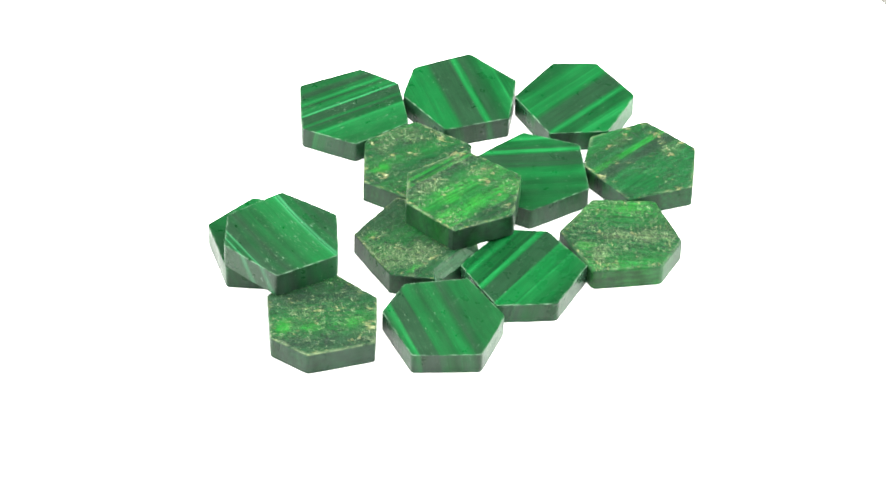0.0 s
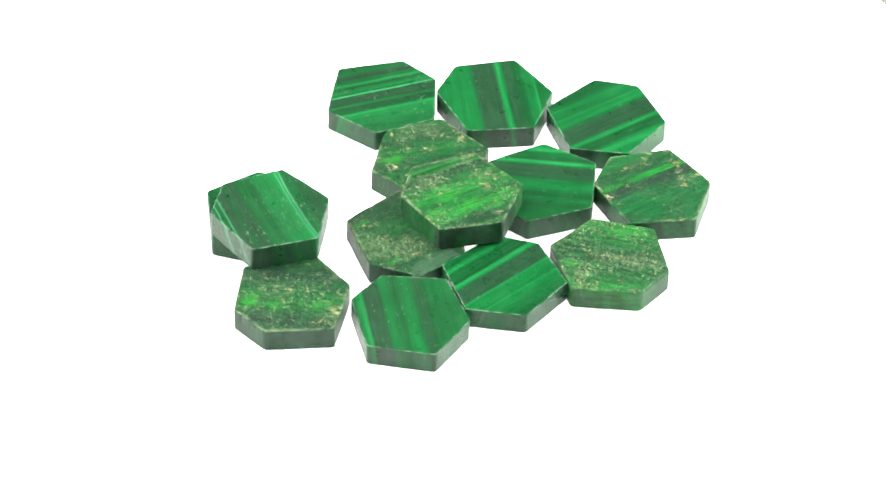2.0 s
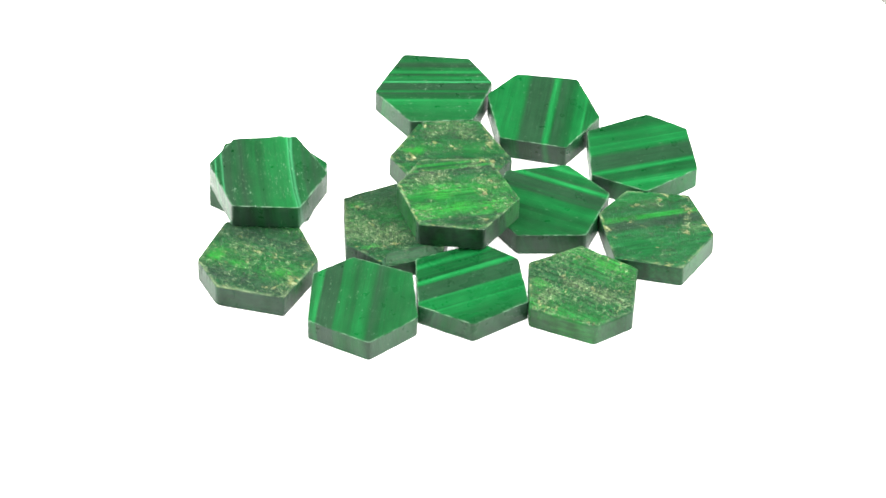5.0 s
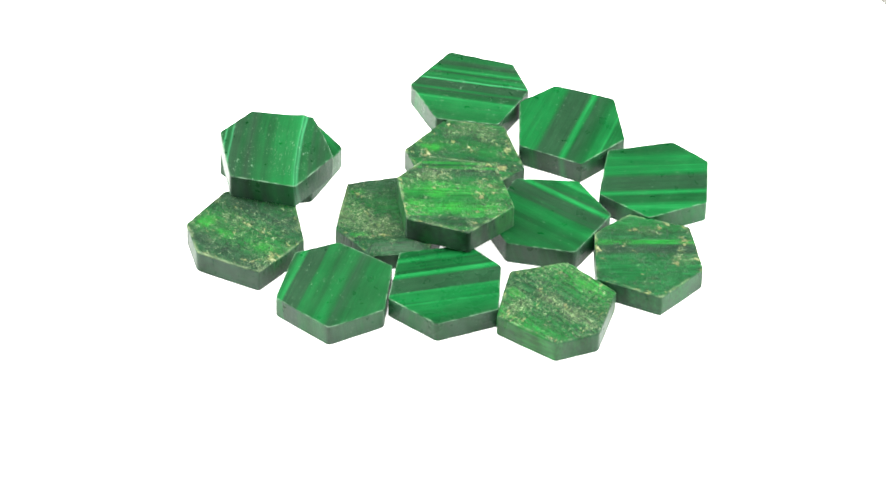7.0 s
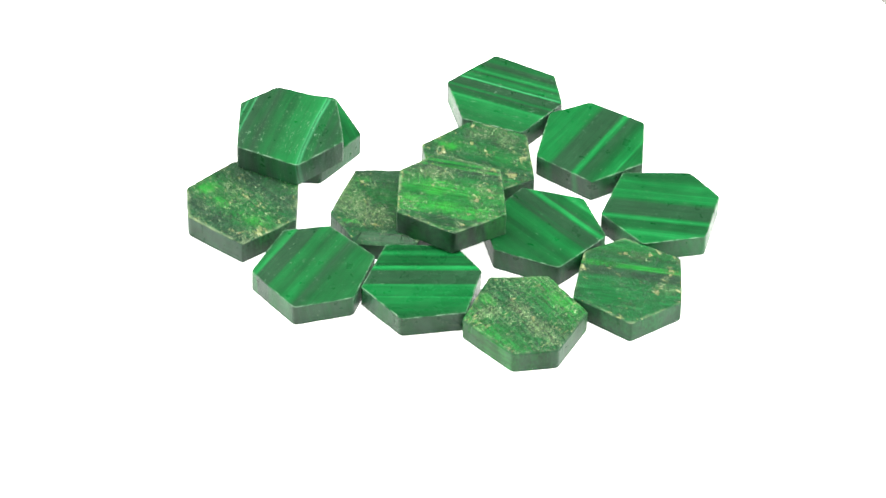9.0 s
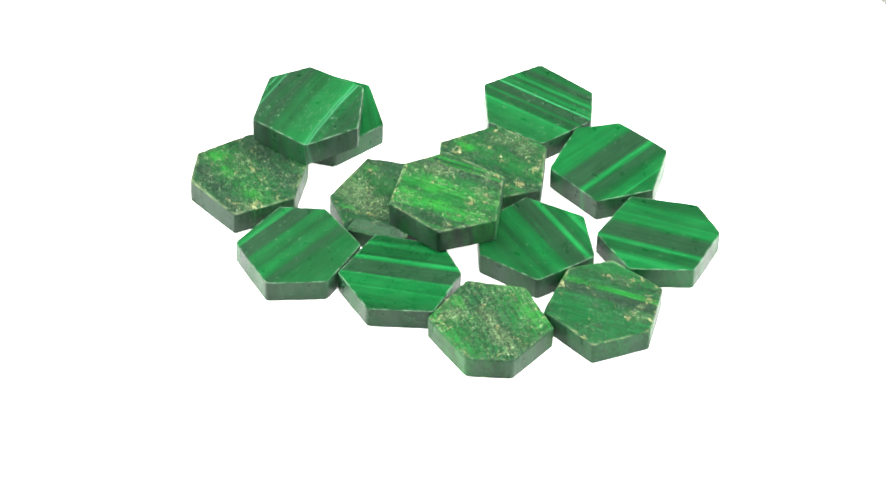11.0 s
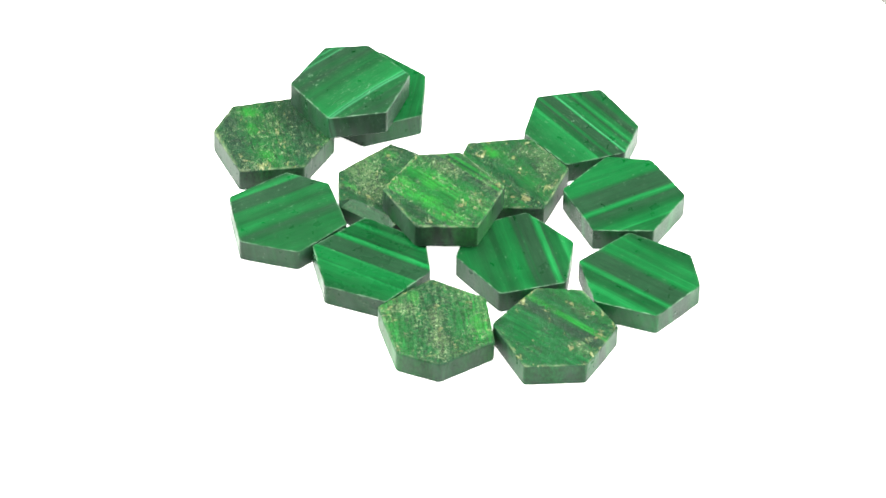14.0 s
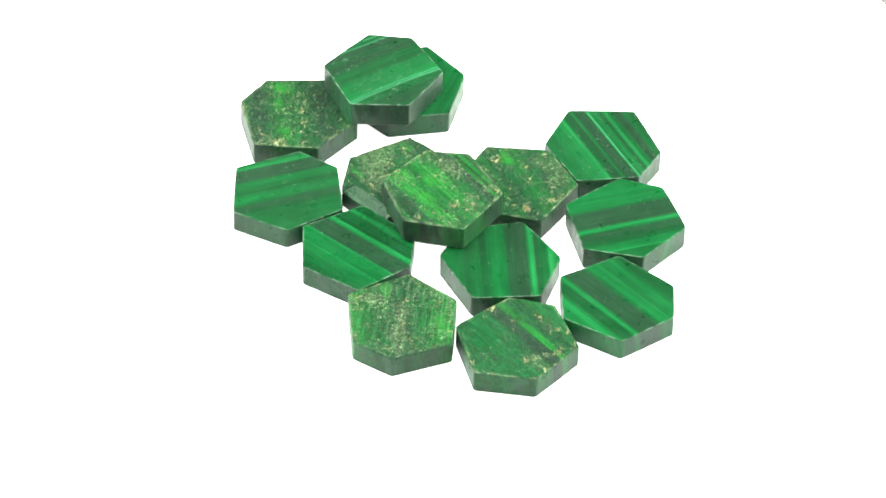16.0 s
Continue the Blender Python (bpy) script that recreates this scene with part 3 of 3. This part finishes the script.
stone(-13.37, 18.88, -115.2, 3.15, 0, ribbon, "polished dark green hexagon with many thin pale ribbons", trim=(-0.05, 0.01, -0.06, -0.09, 0.10, -0.09), seed=1)
stone(0.41, 22.44, -10.7, 3.28, 0, columns, "polished green hexagon with broad dark and bright stripes", trim=(0.01, 0.04, 0.07, 0.01, -0.03, 0.06), seed=2)
stone(15.80, 22.08, -86.6, 3.15, 0, ledge, "polished green hexagon with one bright stripe between dark ones", trim=(-0.04, -0.02, -0.05, 0.08, -0.02, 0.02), seed=3)
grit_stone = stone(-4.99, 7.59, 119.5, 3.30, 0, gritty, "rough green hexagon with tan grit, lying under another slab", trim=(0, 0.11, -0.02, 0, -0.06, 0), rough=0.9, worn=0.13, chips=0.5, seed=4)
stone(10.02, 6.70, 69.6, 3.28, 0, streaks, "polished green hexagon with soft streaks, partly under another slab", trim=(0.09, -0.05, 0.08, -0.04, 0, 0), seed=5)
fleck_stone = stone(24.08, 9.95, -8.9, 3.18, 0, flecked, "unpolished green hexagon with dark stripe and tan flecks", trim=(-0.07, -0.05, 0.19, -0.06, -0.10, 0.07), rough=0.5, worn=0.13, chips=0.5, seed=6)
top_stone = stone(1.03, -1.45, 176.2, 3.45, 3.36, vivid, "vivid rough-sawn green hexagon resting on top of three slabs", flipped=True, trim=(0.08, -0.16, 0.02, 0.17, -0.07, -0.05), rough=1.1, worn=0.14, chips=0.5, seed=7)
dust_stone = stone(-4.15, -7.21, -96.7, 3.34, 0, dusty, "dusty grey-green hexagon, lying half under another slab", flipped=True, trim=(0, 0.22, 0.20, 0, 0.02, 0.07), rough=0.7, worn=0.16, chips=0.5, slope=(-41, 1.4, 0.7), seed=8)
stone(9.46, -11.29, -87.6, 3.06, 0, sheen, "silky polished green hexagon with slanting bright and dark bands", trim=(0, 0.08, -0.12, 0.07, 0.07, -0.13), seed=9)
saw_stone = stone(22.00, -4.77, -29.8, 3.26, 0, sawn, "dull green hexagon with sandy saw marks all over", flipped=True, trim=(-0.02, 0.03, -0.07, -0.09, -0.03, -0.04), rough=0.7, worn=0.32, chips=0.5, seed=10)
stone(-23.01, -7.48, -41.1, 3.29, 0, under, "smooth dark green hexagon, almost hidden under another slab", flipped=True, trim=(0, 0.06, -0.04, -0.08, 0.06, 0.01), seed=11)
stone(-21.54, -10.63, 0.3, 3.50, 3.31, lines, "polished green hexagon with twin pale lines, stacked on two slabs", trim=(-0.04, -0.07, -0.04, 0.03, -0.02, 0.03), seed=12)
speck_stone = stone(-15.40, -21.98, -126.4, 3.27, 0, speckled, "rough green hexagon speckled with tan grit, under a slab's corner", outline=OTHER_OUTLINE, rough=0.9, worn=0.14, chips=0.5, seed=13)
stone(-0.83, -21.15, -25.2, 3.11, 0, pale_rim, "smooth green hexagon with dark band and bright rim", trim=(0.04, -0.03, 0.03, 0.01, 0.06, 0.06), seed=14)


def grain_mesh(seed):
    """A small broken grain of tan matrix, 1 mm across before scaling."""
    bm = bmesh.new()
    bmesh.ops.create_icosphere(bm, subdivisions=2, radius=0.0005)
    for v in bm.verts:
        d = v.co.normalized()
        v.co *= 1.0 + 0.55 * noise.noise(d * 1.6 + Vector((seed, 0, 0))) + 0.3 * noise.noise(d * 4.0 + Vector((0, seed, 0)))
    data = bpy.data.meshes.new("tan_grain")
    bm.to_mesh(data)
    bm.free()
    data.materials.append(tan)
    return data


GRAINS = [grain_mesh(i * 3.1) for i in range(5)]


def grains(thing, tall, places):
    """Tan grains bedded in a rough face: x, y and length in millimetres."""
    rng = random.Random(len(places))
    for i, (x, y, size) in enumerate(places):
        ob = new("tan_grain", GRAINS[i % 5])
        ob.parent = thing
        ob["label"] = "tan matrix grain"
        ob.matrix_basis = Matrix.LocRotScale(((x / 1000), (y / 1000), (tall - 0.02) / 1000), Euler((0, 0, rng.uniform(0, 6.28))), (size * 0.85, size * rng.uniform(0.4, 0.7), 0.16))


grains(grit_stone, 3.30, [(5.0, 1.9, 1.6), (4.57, 0.24, 0.8), (-3.81, -3.01, 0.8), (-0.08, 1.79, 0.7), (1.95, 6.22, 0.5)])
grains(fleck_stone, 3.18, [(4.11, 1.26, 1.0), (2.09, 5.15, 1.0), (-1.84, 4.87, 0.9), (-3.86, 2.45, 0.9), (-2.92, -1.0, 0.6), (2.3, -3.36, 0.5), (2.6, 4.6, 0.7)])
grains(top_stone, 3.45, [(3.39, 1.84, 0.9), (2.78, 4.35, 0.8), (6.2, -2.3, 0.6), (4.97, -0.68, 0.5), (-0.2, 6.9, 0.6), (4.04, 3.59, 0.6)])
grains(saw_stone, 3.26, [(-3.36, 4.52, 0.5), (0.97, 0.29, 0.6), (4.16, 1.52, 0.5), (-3.22, 0.3, 0.5), (1.59, -4.29, 0.4)])
grains(speck_stone, 3.27, [(4.4, -3.6, 0.8), (-0.92, 0.95, 0.5), (-1.05, -1.26, 0.5), (3.5, -4.1, 0.7)])
grains(dust_stone, 3.34, [(-5.2, 0.14, 0.4), (-4.2, -2.9, 0.4), (2.15, -3.23, 0.6)])


def crumb(x, y, size, seed):
    ob = new("stone_crumb", GRAINS[seed % 5])
    ob.matrix_basis = Matrix.Diagonal((size, size * 0.7, size * 0.5, 1))
    tagged(ob, "tiny loose tan stone crumb on the white platter", "crumb", "loose crumbs")
    STONES.append((ob, x / 1000, y / 1000, 0.0))


crumb(-15.88, -1.95, 0.22, 1)
crumb(-4.92, -29.0, 0.20, 2)


def motions():
    """Everything that lies on the platter goes round with it."""
    times = [0.5 * i for i in range(33)]
    for ob, x, y, z in [(turntable, 0, 0, 0)] + STONES:
        walk(ob, [(t, pose(0, 0, 0, 0, 0, TURN_RATE * t) @ Matrix.Translation((x, y, z))) for t in times])


motions()
